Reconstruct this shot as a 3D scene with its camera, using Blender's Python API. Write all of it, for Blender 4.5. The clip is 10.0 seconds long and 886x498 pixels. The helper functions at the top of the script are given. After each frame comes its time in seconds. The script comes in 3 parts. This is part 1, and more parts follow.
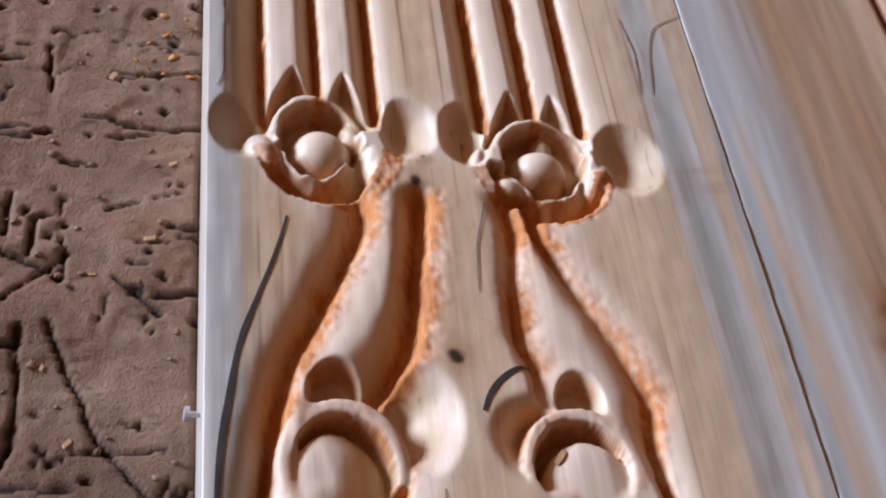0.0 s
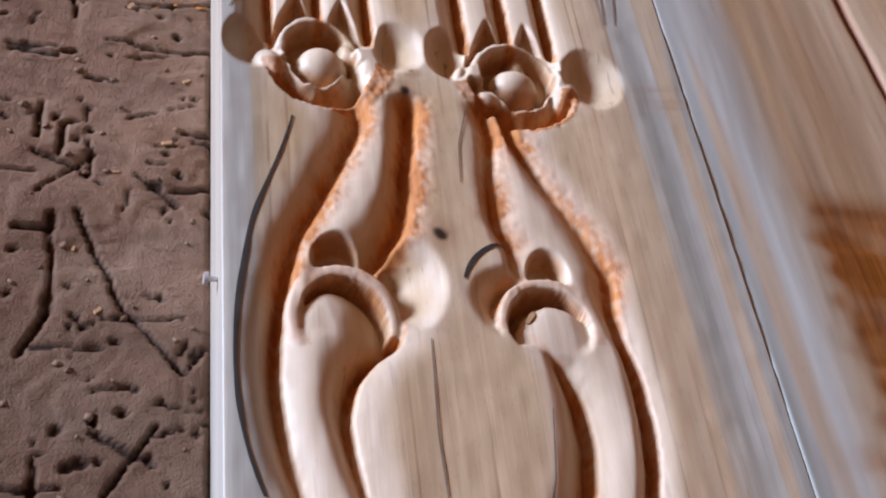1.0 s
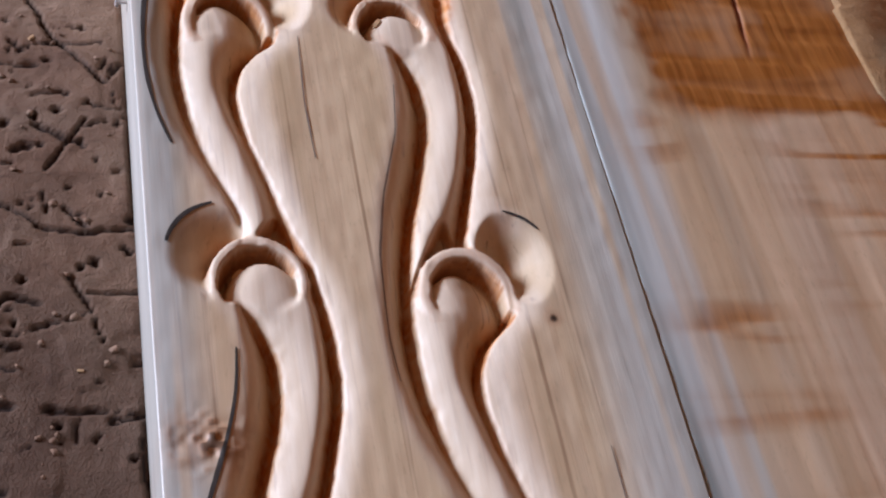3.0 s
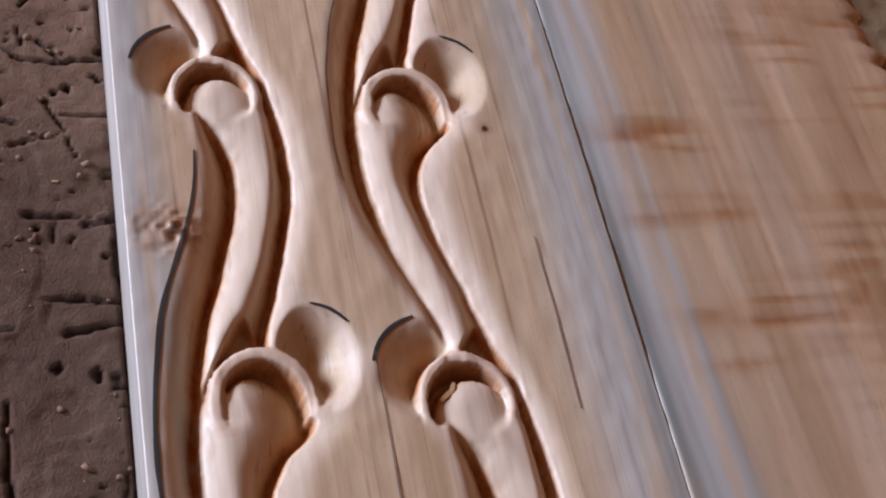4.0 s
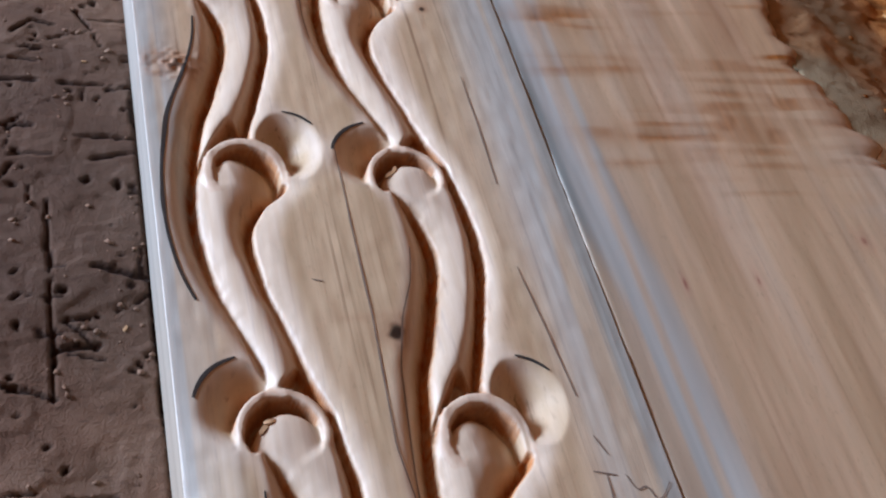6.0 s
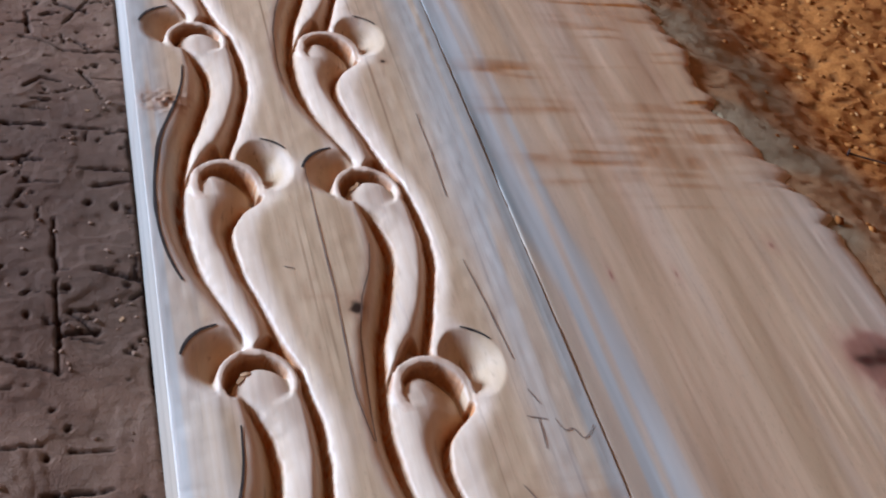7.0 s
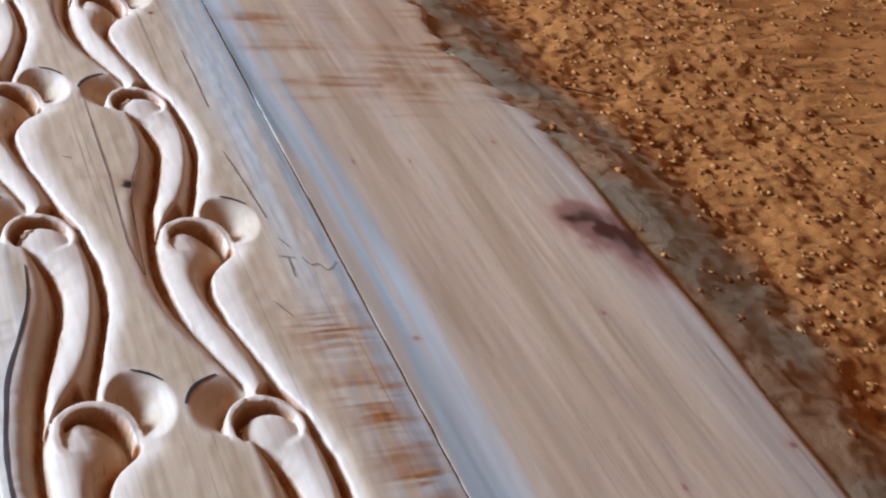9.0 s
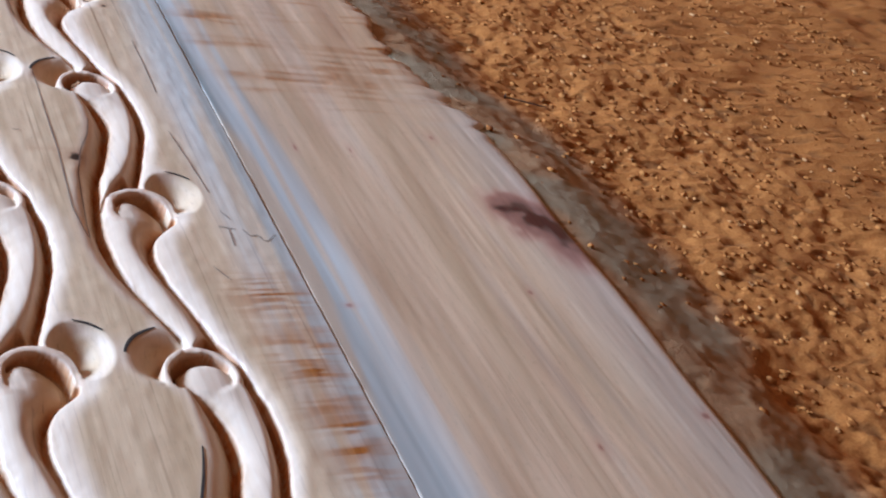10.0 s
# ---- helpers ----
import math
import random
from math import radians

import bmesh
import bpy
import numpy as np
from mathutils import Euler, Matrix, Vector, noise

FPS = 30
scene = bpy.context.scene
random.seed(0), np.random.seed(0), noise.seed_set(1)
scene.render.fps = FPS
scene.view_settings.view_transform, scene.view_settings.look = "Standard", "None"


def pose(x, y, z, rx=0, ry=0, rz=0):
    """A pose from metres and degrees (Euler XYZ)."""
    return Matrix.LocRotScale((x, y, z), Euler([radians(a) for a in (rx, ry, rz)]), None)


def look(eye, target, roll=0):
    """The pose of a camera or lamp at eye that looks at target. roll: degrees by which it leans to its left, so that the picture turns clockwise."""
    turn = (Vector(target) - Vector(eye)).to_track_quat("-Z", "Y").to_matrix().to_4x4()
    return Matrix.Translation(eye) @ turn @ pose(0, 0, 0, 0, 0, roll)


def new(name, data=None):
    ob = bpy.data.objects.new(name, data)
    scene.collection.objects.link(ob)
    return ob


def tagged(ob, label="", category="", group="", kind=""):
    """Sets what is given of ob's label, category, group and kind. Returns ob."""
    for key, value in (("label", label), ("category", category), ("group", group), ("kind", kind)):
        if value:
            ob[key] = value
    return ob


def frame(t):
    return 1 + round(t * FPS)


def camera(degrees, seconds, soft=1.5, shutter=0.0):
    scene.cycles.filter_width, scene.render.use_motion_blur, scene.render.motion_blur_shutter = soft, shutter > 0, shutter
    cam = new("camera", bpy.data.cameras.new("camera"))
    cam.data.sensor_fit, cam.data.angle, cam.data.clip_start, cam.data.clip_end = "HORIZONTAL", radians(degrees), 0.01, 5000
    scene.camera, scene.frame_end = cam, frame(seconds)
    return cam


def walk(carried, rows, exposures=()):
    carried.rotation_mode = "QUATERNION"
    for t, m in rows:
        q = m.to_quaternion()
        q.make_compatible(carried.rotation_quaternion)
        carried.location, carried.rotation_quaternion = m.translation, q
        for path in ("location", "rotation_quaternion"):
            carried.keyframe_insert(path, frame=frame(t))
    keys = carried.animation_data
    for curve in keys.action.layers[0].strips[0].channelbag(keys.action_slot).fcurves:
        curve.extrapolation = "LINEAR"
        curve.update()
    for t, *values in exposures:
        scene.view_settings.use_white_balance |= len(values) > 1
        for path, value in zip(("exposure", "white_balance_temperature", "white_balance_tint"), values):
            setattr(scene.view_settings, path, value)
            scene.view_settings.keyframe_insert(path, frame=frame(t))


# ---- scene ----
cam = camera(37.0, 10.0, soft=2.1)
PATH = [
    (0, (-0.0176, -0.2742, 0.3793), (0.0648, -0.0206, 0.0811), 15.85),
    (0.5, (-0.0297, -0.3168, 0.3888), (0.0547, -0.0616, 0.0925), 16.46),
    (1, (-0.0372, -0.3562, 0.3997), (0.0542, -0.1013, 0.1052), 17.69),
    (1.5, (-0.0380, -0.3997, 0.4143), (0.0577, -0.1533, 0.1140), 18.60),
    (2, (-0.0450, -0.4420, 0.4351), (0.0569, -0.1994, 0.1339), 19.79),
    (2.5, (-0.0438, -0.4807, 0.4386), (0.0639, -0.2462, 0.1329), 20.73),
    (2.7, (-0.0428, -0.4990, 0.4461), (0.0686, -0.2676, 0.1393), 20.69),
    (3.8, (-0.0400, -0.5882, 0.4888), (0.0753, -0.3780, 0.1686), 21.30),
    (4, (-0.0369, -0.6069, 0.4820), (0.0786, -0.3990, 0.1604), 21.50),
    (4.5, (-0.0297, -0.6718, 0.4751), (0.0848, -0.4523, 0.1609), 19.54),
    (5, (-0.0442, -0.7382, 0.4800), (0.0785, -0.5042, 0.1796), 20.40),
    (5.5, (-0.0385, -0.8052, 0.4926), (0.0767, -0.5667, 0.1929), 16.96),
    (5.7, (-0.0429, -0.8258, 0.4875), (0.0696, -0.5817, 0.1913), 16.26),
    (6.8, (-0.0633, -0.9732, 0.4878), (0.0500, -0.6874, 0.2319), 12.97),
    (7, (-0.0612, -0.9995, 0.4972), (0.0543, -0.7110, 0.2453), 12.92),
    (7.5, (-0.0661, -1.0516, 0.5038), (0.0597, -0.7580, 0.2631), 13.52),
    (8, (-0.0754, -1.1120, 0.4941), (0.0662, -0.8134, 0.2688), 14.85),
    (8.5, (-0.0717, -1.1520, 0.4733), (0.0801, -0.8564, 0.2508), 14.59),
    (9, (-0.0660, -1.1978, 0.4653), (0.1000, -0.9050, 0.2491), 13.72),
    (9.5, (-0.0710, -1.2430, 0.4676), (0.1006, -0.9411, 0.2691), 14.04),
    (10, (-0.0758, -1.2566, 0.4453), (0.1051, -0.9605, 0.2464), 16.20),
]
EXPOSURES = [(0.0, -0.66, 7100, 8), (2.5, -0.64, 7100, 7), (4.0, -0.76, 7350, 13), (4.5, -0.58, 7050, 10), (5.5, -0.6, 6850, 2), (7.0, -0.5, 6400, 2), (7.6, -0.48, 6500, 2), (8.0, -0.38, 6500, 5), (8.5, -0.24, 6050, -1), (9.0, -0.22, 6000, -3), (9.5, -0.22, 6150, -1), (10.0, -0.16, 6000, -1)]
walk(cam, [(t, look(eye, target, roll)) for t, eye, target, roll in PATH], EXPOSURES)

# ---- light: daylight from ahead to the left, through the opening of an added, unseen shed ----
world = bpy.data.worlds.new("sky")
scene.world = world
world.use_nodes = True
wn = world.node_tree.nodes
sky = wn.new("ShaderNodeTexSky")
sky.sky_type, sky.sun_disc = "NISHITA", False
sky.sun_elevation, sky.sun_rotation = radians(40), radians(-60)
world.node_tree.links.new(sky.outputs[0], wn["Background"].inputs[0])
wn["Background"].inputs[1].default_value = 0.12
OPEN_Y, OPEN_Z, WALL_X = (1.2, 3.6), (1.1, 2.6), -4.6
# area lamp standing in for the sky, set in the added wall's opening
day = new("daylight", bpy.data.lights.new("daylight", "AREA"))
day.data.shape, day.data.size, day.data.size_y = "RECTANGLE", OPEN_Y[1] - OPEN_Y[0] - 0.1, OPEN_Z[1] - OPEN_Z[0] - 0.1
day.data.energy, day.data.color = 1050, (0.81, 0.945, 1.35)
day.matrix_world = look((WALL_X + 0.02, sum(OPEN_Y) / 2, sum(OPEN_Z) / 2), (0, sum(OPEN_Y) / 2, sum(OPEN_Z) / 2))


# ---- numbers: smooth noise and smooth curves ----
def lattice(ix, iy, seed):
    h = (ix.astype(np.int64) * 374761393 + iy.astype(np.int64) * 668265263 + seed * 1274126177) & 0x7FFFFFFF
    h = ((h ^ (h >> 13)) * 1274126177) & 0x7FFFFFFF
    return ((h ^ (h >> 16)) & 0xFFFF) / 65535.0


def grain(x, y, size, seed=0):
    """Value noise, 0 to 1, with features of the given size."""
    x, y = x / size, y / size
    ix, iy = np.floor(x), np.floor(y)
    fx, fy = x - ix, y - iy
    fx, fy = fx * fx * (3 - 2 * fx), fy * fy * (3 - 2 * fy)
    a, b = lattice(ix, iy, seed), lattice(ix + 1, iy, seed)
    c, d = lattice(ix, iy + 1, seed), lattice(ix + 1, iy + 1, seed)
    return (a * (1 - fx) + b * fx) * (1 - fy) + (c * (1 - fx) + d * fx) * fy


def step(a, b, v):
    s = np.clip((v - a) / (b - a), 0, 1)
    return s * s * (3 - 2 * s)


def bump(x, y, x0, y0, rx, ry):
    return np.exp(-(((x - x0) / rx) ** 2 + ((y - y0) / ry) ** 2))


def periodic(table, soften=7.0):
    """A curve over one period of the ornament (330 mm), softened."""
    us, vs = np.array(table, float).reshape(-1, 2).T
    fine = np.arange(-990, 660, 1.0)
    v = np.interp((fine % 330) - 330, us, vs)
    k = np.exp(-0.5 * (np.arange(-25, 26) / soften) ** 2)
    v = np.convolve(v, k / k.sum(), mode="same")
    return lambda u: np.interp(u, fine[30:-30], v[30:-30])


# ---- the carving: one wavy strand with a ringed node every half period, in millimetres ----
EDGE0 = periodic([-330, 5.3, -310, 7.6, -294, 12.6, -277, 18.6, -260, 24, -242, 28.3, -219, 30, -190, 31, -150, 30, -125, 17,
                  -103, 8.6, -88, 4.6, -71, 2.2, -55, 1, -38, 1.2, -17, 2.5, 0, 5.3])
EDGE1 = periodic([-330, 23.8, -311, 28.2, -295, 33.7, -278, 38.8, -257, 44.8, -240, 47.1, -223, 45.5, -210, 41, -198, 34, -185, 31,
                  -175, 36, -158, 39.4, -142, 33.9, -124, 28.6, -103, 23.3, -88, 20.5, -73, 18.5, -56, 17.6, -37, 18.1, -20, 20.5, 0, 23.8], 4)
EDGE2 = periodic([-330, 26, -323, 31.6, -310, 40.3, -287, 51, -258, 58.6, -232, 62.5, -201, 62.5, -190, 60, -165, 45, -148, 46,
                  -123, 41, -100, 36, -69, 29.5, -44, 31, -30, 33, -15, 25, 0, 26], 5)
EDGE3 = periodic([-330, 50, -324, 50, -310, 54.7, -294, 59.4, -277, 64.3, -256, 69.5, -237, 72, -215, 72, -185, 67, -165, 61,
                  -152, 57.8, -127, 52.5, -101, 45.7, -77, 42.6, -60, 45, -48, 51.5, -37, 66, -20, 66, 0, 51], 4)
DEEP1 = periodic([-330, 10, -240, 10, -215, 8, -200, 3, -190, 0, -160, 0, -150, 0.6, -125, 2, -100, 5, -75, 8.5, -50, 10, 0, 10])
DEEP2 = periodic([-330, 9, -225, 10, -190, 7, -165, 8, -150, 5, -125, 4, -100, 5, -77, 8, -45, 11, -30, 11, 0, 9])
NODES_L = ((1, -21), (-1, -181), (1, -340), (-1, -508), (1, -680), (-1, -850))
NODES_R = ((-1, -25), (1, -187), (-1, -350), (1, -517), (-1, -690), (1, -860))
SHIFT_R = 89.0


def phase(y, nodes):
    """The place along the ornament's period for a place along the board."""
    u0 = 0 if nodes[0][0] > 0 else -165
    ys = [1000 + nodes[0][1]] + [n[1] for n in nodes] + [nodes[-1][1] - 1000]
    us = [u0 + 1010] + [u0 - 165 * i for i in range(len(nodes))] + [u0 - 165 * (len(nodes) - 1) - 990]
    return np.interp(-y, [-v for v in ys], us)


# how the edges leave the repeat where the strands run into the flowers: place along the board, then a shift for each edge
JOIN_L = ((-40, -25, -13, 0, 7, 20, 36, 60), (0, 0, 0, 0, 0, 0, 2, 4), (0, 0, 0, 0.5, 2, 4, 6.5, 11), (0, 0, 2, 6, 7.5, 9, 8, 6), (0, 3, 12, 15, 15.5, 14, 11.5, 10), (0, 0, 0, 0, 0, 0, 0, 0))
JOIN_R = ((-50, -40, -17, -5, 8, 24, 40, 60), (0, 0, -6, -11, -7, 0, 4, 8), (0, -3, -13, -7, -7.5, -2.5, 2, 10), (0, 2, 7, 4, 2, 0, 0, 1), (0, 2, 11, 9, 7.5, 4, 0, -5), (0, 0, 2, 8, 11, 11, 9, 6))


def oval(px, py, cx, cy, a, b):
    return np.sqrt(((px - cx) / a) ** 2 + ((py - cy) / b) ** 2)


def lopsided(px, py, cx, cy, left, right, up, down):
    """Distance from a place in an oval whose four radii differ; 1 on its outline."""
    a, b = np.where(px < cx, left, right), np.where(py > cy, up, down)
    return np.sqrt(((px - cx) / a) ** 2 + ((py - cy) / b) ** 2)


def strand(x, y, nodes, shift, join):
    """Depth of one strand (mm, 0 at the face) and how torn the fibres are."""
    x = x - shift
    u = phase(y, nodes)
    rough = (grain(x, y, 2.0, 3) - 0.5) * 0.6 + (grain(x, y, 9, 4) - 0.5) * 0.9
    j0, j1, j2, j3, j4 = (np.interp(y, join[0], row) for row in join[1:])
    e0, e1, e2, e3 = EDGE0(u) + j0, EDGE1(u) + rough + j1, EDGE2(u) + j2, EDGE3(u) + rough + j3
    d1, d2 = np.maximum(DEEP1(u) * 1.75, j4 * 1.3), DEEP2(u) * 1.6
    d1 = d1 * (1 - 0.28 * step(-60, 20, y))
    e2 = np.clip(e2, e1 + 1, e3 - 2)
    cove = -d1 * np.clip((x - e0) / np.maximum(e1 - e0, 2), 0, 1) ** (2.5 + 0.8 * step(-60, 20, y))
    rise = np.clip(1 - (x - e1) / np.clip((e2 - e1) * 1.1, 7, 18), 0, 1)
    rib = -0.2 - 5.6 * rise ** 2 - (d2 * 1.1 - 0.8) * np.clip((x - e2) / np.maximum(e3 - e2, 2), 0, 1) ** 2.1
    run = 12.0 + 9.0 * step(-165, -60, (u % 330) - 330) * step(-20, -45, (u % 330) - 330)
    shoulder = -3.8 * np.clip(1 - (x - e3) / run, 0, 1) ** 2.2
    w = 1.3 + 2.6 * step(-60, 0, y)
    k1, k3 = step(-w, w, x - e1), step(-w, w, x - e3)
    z = cove * (1 - k1) + rib * k1
    z = z * (1 - k3) + shoulder * k3
    wide = 2.6 + 4.6 * step(-60, 0, y)
    torn = np.exp(-((x - e1 + 2.6 - w) / wide) ** 2) * (d1 / 15) + np.exp(-((x - e3 + 2.6 - w) / wide) ** 2) * (d2 / 15)
    bare = z.copy()
    for i, (kind, top) in enumerate(nodes):
        py = y - top
        near = np.abs(py + 5) < 70
        px = x + (0 if i else 2.5 if kind > 0 else 5.0)
        small = 0.62 if i == 0 and kind < 0 else 1.0
        if kind > 0:
            cx, legs = 46.5, -34.0
            q, qi, tq = oval(px, py, cx, -25, 23.5, 27.5), oval(px, py, cx, -26.5, 17.0, 20.0), oval(px, py, 45.5, -33.5, 18.5, 24)
            sc = lopsided(px, py, 69, -5, 18, 21, 24.5, 29.5)
            scoop = (px > cx) & ((x > e3 - 0.8) | (py < -4))
            wl, wr, peak = 24 + (py + 12) / 1.7, 50 - (py - 3) * 0.6, 16
            bed = bare
        else:
            cx, legs = 43.5, -26.0
            q, qi, tq = oval(px, py, cx, -22, 22.5, 25.5), oval(px, py, cx, -23.5, 17.0, 19.5), oval(px, py, 45.5, -34, 19, 24.5)
            sc = lopsided(px, py, 33, -9, 29 * (0.5 + 0.5 * small), 14, 30 * small, 24)
            scoop = (px < cx - 1) & ((x < e1 + 1.0) | (py < 2))
            wl, wr, peak = 44.4 + (py - 3.6) * 0.785, np.interp(py, (-22, -14, 8.4, 16.6), (68, 67.3, 58.8, 54.6)), 17
            bed = -1.0 - 4.0 * ((px - 47) / 20) ** 2
        # the scoop beside the ring, deepest against it
        hollow = -13.0 * np.clip(1 - sc ** 1.15, 0, 1) ** 1.1 if kind > 0 else -25.0 * np.clip(1 - sc, 0, 1) ** 1.6
        z = np.where(near & scoop & (q > 0.97) & (sc < 1), np.minimum(z, hollow), z)
        # the sharp wedge where the groove above runs out on the ring
        wedge = -12.0 * step(0, 2.5, px - wl) * step(wr + 1.0, wr - 1.0, px) * step(peak + 1, peak - 3, py) * step(-32, -12, py)
        if i == 0:
            wedge = -12.0 * step(1.0, 0.6, oval(px, py, 45.5, 4, 11.5, 15) if kind > 0 else oval(px, py, 46.5, 5, 9.5, 14))
        z = np.where(near & (q > 0.98), np.minimum(z, wedge), z)
        # inside the ring: a deep crescent, then the rounded tongue that becomes the next rib
        tongue = np.minimum(bed, -1.2) - 3.0 * np.clip(tq, 0, 1) ** 6
        base = -37.0 if kind > 0 else -33.0 - 9 * np.exp(-((px - 46) / 11) ** 2)
        crescent = np.where(tq < 1, tongue, -15.0)
        keep = step(base, base + 7, py)
        z = np.where(near & (qi < 1) & (py > base), crescent * keep + z * (1 - keep), z)
        # the ring itself, a thin rounded band whose far leg sinks
        band = np.clip((qi - 1) / np.maximum(qi - q, 0.05), 0, 1)
        sink = step(-6, -32, py) * ((px > cx) if kind > 0 else (px < cx))
        rim = -0.6 - 2.0 * np.abs(2 * band - 1) ** 3 - 3.5 * sink
        reach = np.where((px < cx) == (kind > 0), legs - 6, legs)
        z = np.where(near & (q < 1) & (qi > 1) & (py > reach), np.maximum(rim, z), z)
        torn = np.where(near & (q < 1.0) & (py > reach), np.where(qi > 1, 0.22, torn * 0.4), torn)
    return z, torn


# straight flutes at the far end: crest start, cove start, sharp edge, for both bundles
FLUTES = ((4.4, 4.4, 21.0), (21.0, 34.0, 44.2), (44.2, 57.0, 68.0), (102.0, 102.5, 114.5), (114.5, 126.0, 137.0), (137.0, 149.0, 158.0))


def flutes(x, y):
    z, torn = np.zeros_like(x), np.zeros_like(x)
    rough = (grain(x, y, 6, 8) - 0.5) * 1.0 + (grain(x, y, 2, 9) - 0.5) * 0.4
    for a, b, c in FLUTES:
        c2 = c + rough
        d = 13.5 * np.clip((x - b) / (c - b), 0, 1) ** 1.6
        z = np.where((x >= a + rough) & (x < c2), -0.6 - d - (3.2 * np.exp(-np.maximum(x - a, 0) / 3.5) if b - a > 2 else 0), z)
        torn += np.exp(-((x - c + 1.0) / 1.8) ** 2)
    for c in (FLUTES[2][2], FLUTES[5][2]):
        z = z - np.where(x >= c + rough, 3.2 * np.exp(-np.maximum(x - c, 0) / 4.0), 0)
    return z, torn


def dome(x, y, cx, cy, a, b, turn, base, high):
    c, s = math.cos(radians(turn)), math.sin(radians(turn))
    px, py = (x - cx) * c + (y - cy) * s, -(x - cx) * s + (y - cy) * c
    q = (px / a) ** 2 + (py / b) ** 2
    return np.where(q < 1, base + (high - base) * np.sqrt(np.clip(1 - q, 0, 1)), -99.0)


# features of the two flowers, in mm from their middles
FLOWER_A = dict(
    scoops=((-33, 11, 15.5, 14, 19, 20, 13), (30, 13, 9, 17, 18, 19, 10)),
    points=((-13, 28, 10, 19, 12), (8, 26, 8.5, 19, 9)),
    cup=(-5, 0, 24, 29), ring=(-4, 8, 20, 24, 16.2, 18.6), ball=(-3, 1, 13.5, 14.0),
    petals=((-26, -3, 8.5, 15, 14, -13, 0.2), (19, 1, 6.2, 19.5, -6, -12, 0.0), (11, 12, 5, 9, 25, -13, -4.5)))
FLOWER_B = dict(
    scoops=((-30, 16, 13.5, 9, 21, 18, 13), (37, 9, 14, 17, 20, 23, 11)),
    points=((-9, 27, 9, 19, 13), (10, 28, 8, 18, 8)),
    cup=(2, -1, 25, 27), ring=(1, 9, 22, 22, 18.0, 17.5), ball=(0, 3.5, 13.2, 11.5),
    petals=((-16, -10, 9, 8, -20, -13, -0.4), (23.5, -3, 8.5, 14.5, -24, -13, 0.2), (-27, 6, 4.2, 10, -20, -12, -1.0), (4, 18, 5.5, 9, 0, -14, -6)))


def flower(x, y, z, cx, cy, plan):
    """A lotus-like flower: a ball in a cup, a thin ring above it, petals on both flanks and scoops beside them."""
    px, py = x - cx, y - cy
    ragged = 0.05 * (grain(x, y, 5, 15) - 0.5) + 0.03 * (grain(x, y, 2, 16) - 0.5)
    for sx, sy, left, right, up, down, deep in plan["scoops"]:
        s = lopsided(px, py, sx, sy, left, right, up, down)
        z = np.where(s < 1, np.minimum(z, -deep * np.clip(1 - s ** 1.25, 0, 1)), z)
    for tx, ty, wide, tall, deep in plan["points"]:
        tri = np.abs(px - tx) / wide + np.clip(py - ty, -12, 99) / tall
        z = np.where((tri < 1) & (py > ty - 16), np.minimum(z, -deep * np.clip((1 - tri) * 2.2, 0, 1) ** 0.7), z)
    # the cup: an uneven rim under the ball, its outer flank cut steeply down
    ux, uy, ua, ub = plan["cup"]
    far = oval(px, py, ux, uy, ua, ub) + ragged
    cup = -1.5 - 13.5 * np.clip((far - 0.55) / 0.42, 0, 1) ** 0.9
    fold = 2.2 * np.exp(-((px + 9 + 0.3 * py) / 1.8) ** 2) + 1.4 * np.exp(-((px - 9 - 0.2 * py) / 1.5) ** 2)
    z = np.where((far < 1) & (py < 2), cup - fold, z)
    z = np.where((far < 0.50) & (py < 4), -13.0, z)
    rx, ry, ra, rb, ia, ib = plan["ring"]
    outer, inner = oval(px, py, rx, ry, ra, rb) + ragged, oval(px, py, rx + 1, ry - 1, ia, ib) + ragged
    z = np.where((inner < 1) & (py > -6), -15.0, z)
    turn = np.arctan2(py - ry, px - rx)
    band = np.clip((inner - 1) / np.maximum(inner - outer, 0.04), 0, 1)
    rim = -0.9 - 4.5 * step(1.9, 0.5, turn) - 1.8 * np.abs(2 * band - 1) ** 3
    z = np.where((outer < 1) & (inner > 1) & (py > -3), np.maximum(z, rim), z)
    for dx, dy, a, b, lean, low, high in plan["petals"]:
        z = np.maximum(z, dome(px, py, dx, dy, a, b, lean, low, high))
    bx_, by_, ba, bb = plan["ball"]
    return np.maximum(z, dome(px, py, bx_, by_, ba, bb, 0, -14, 0.8))


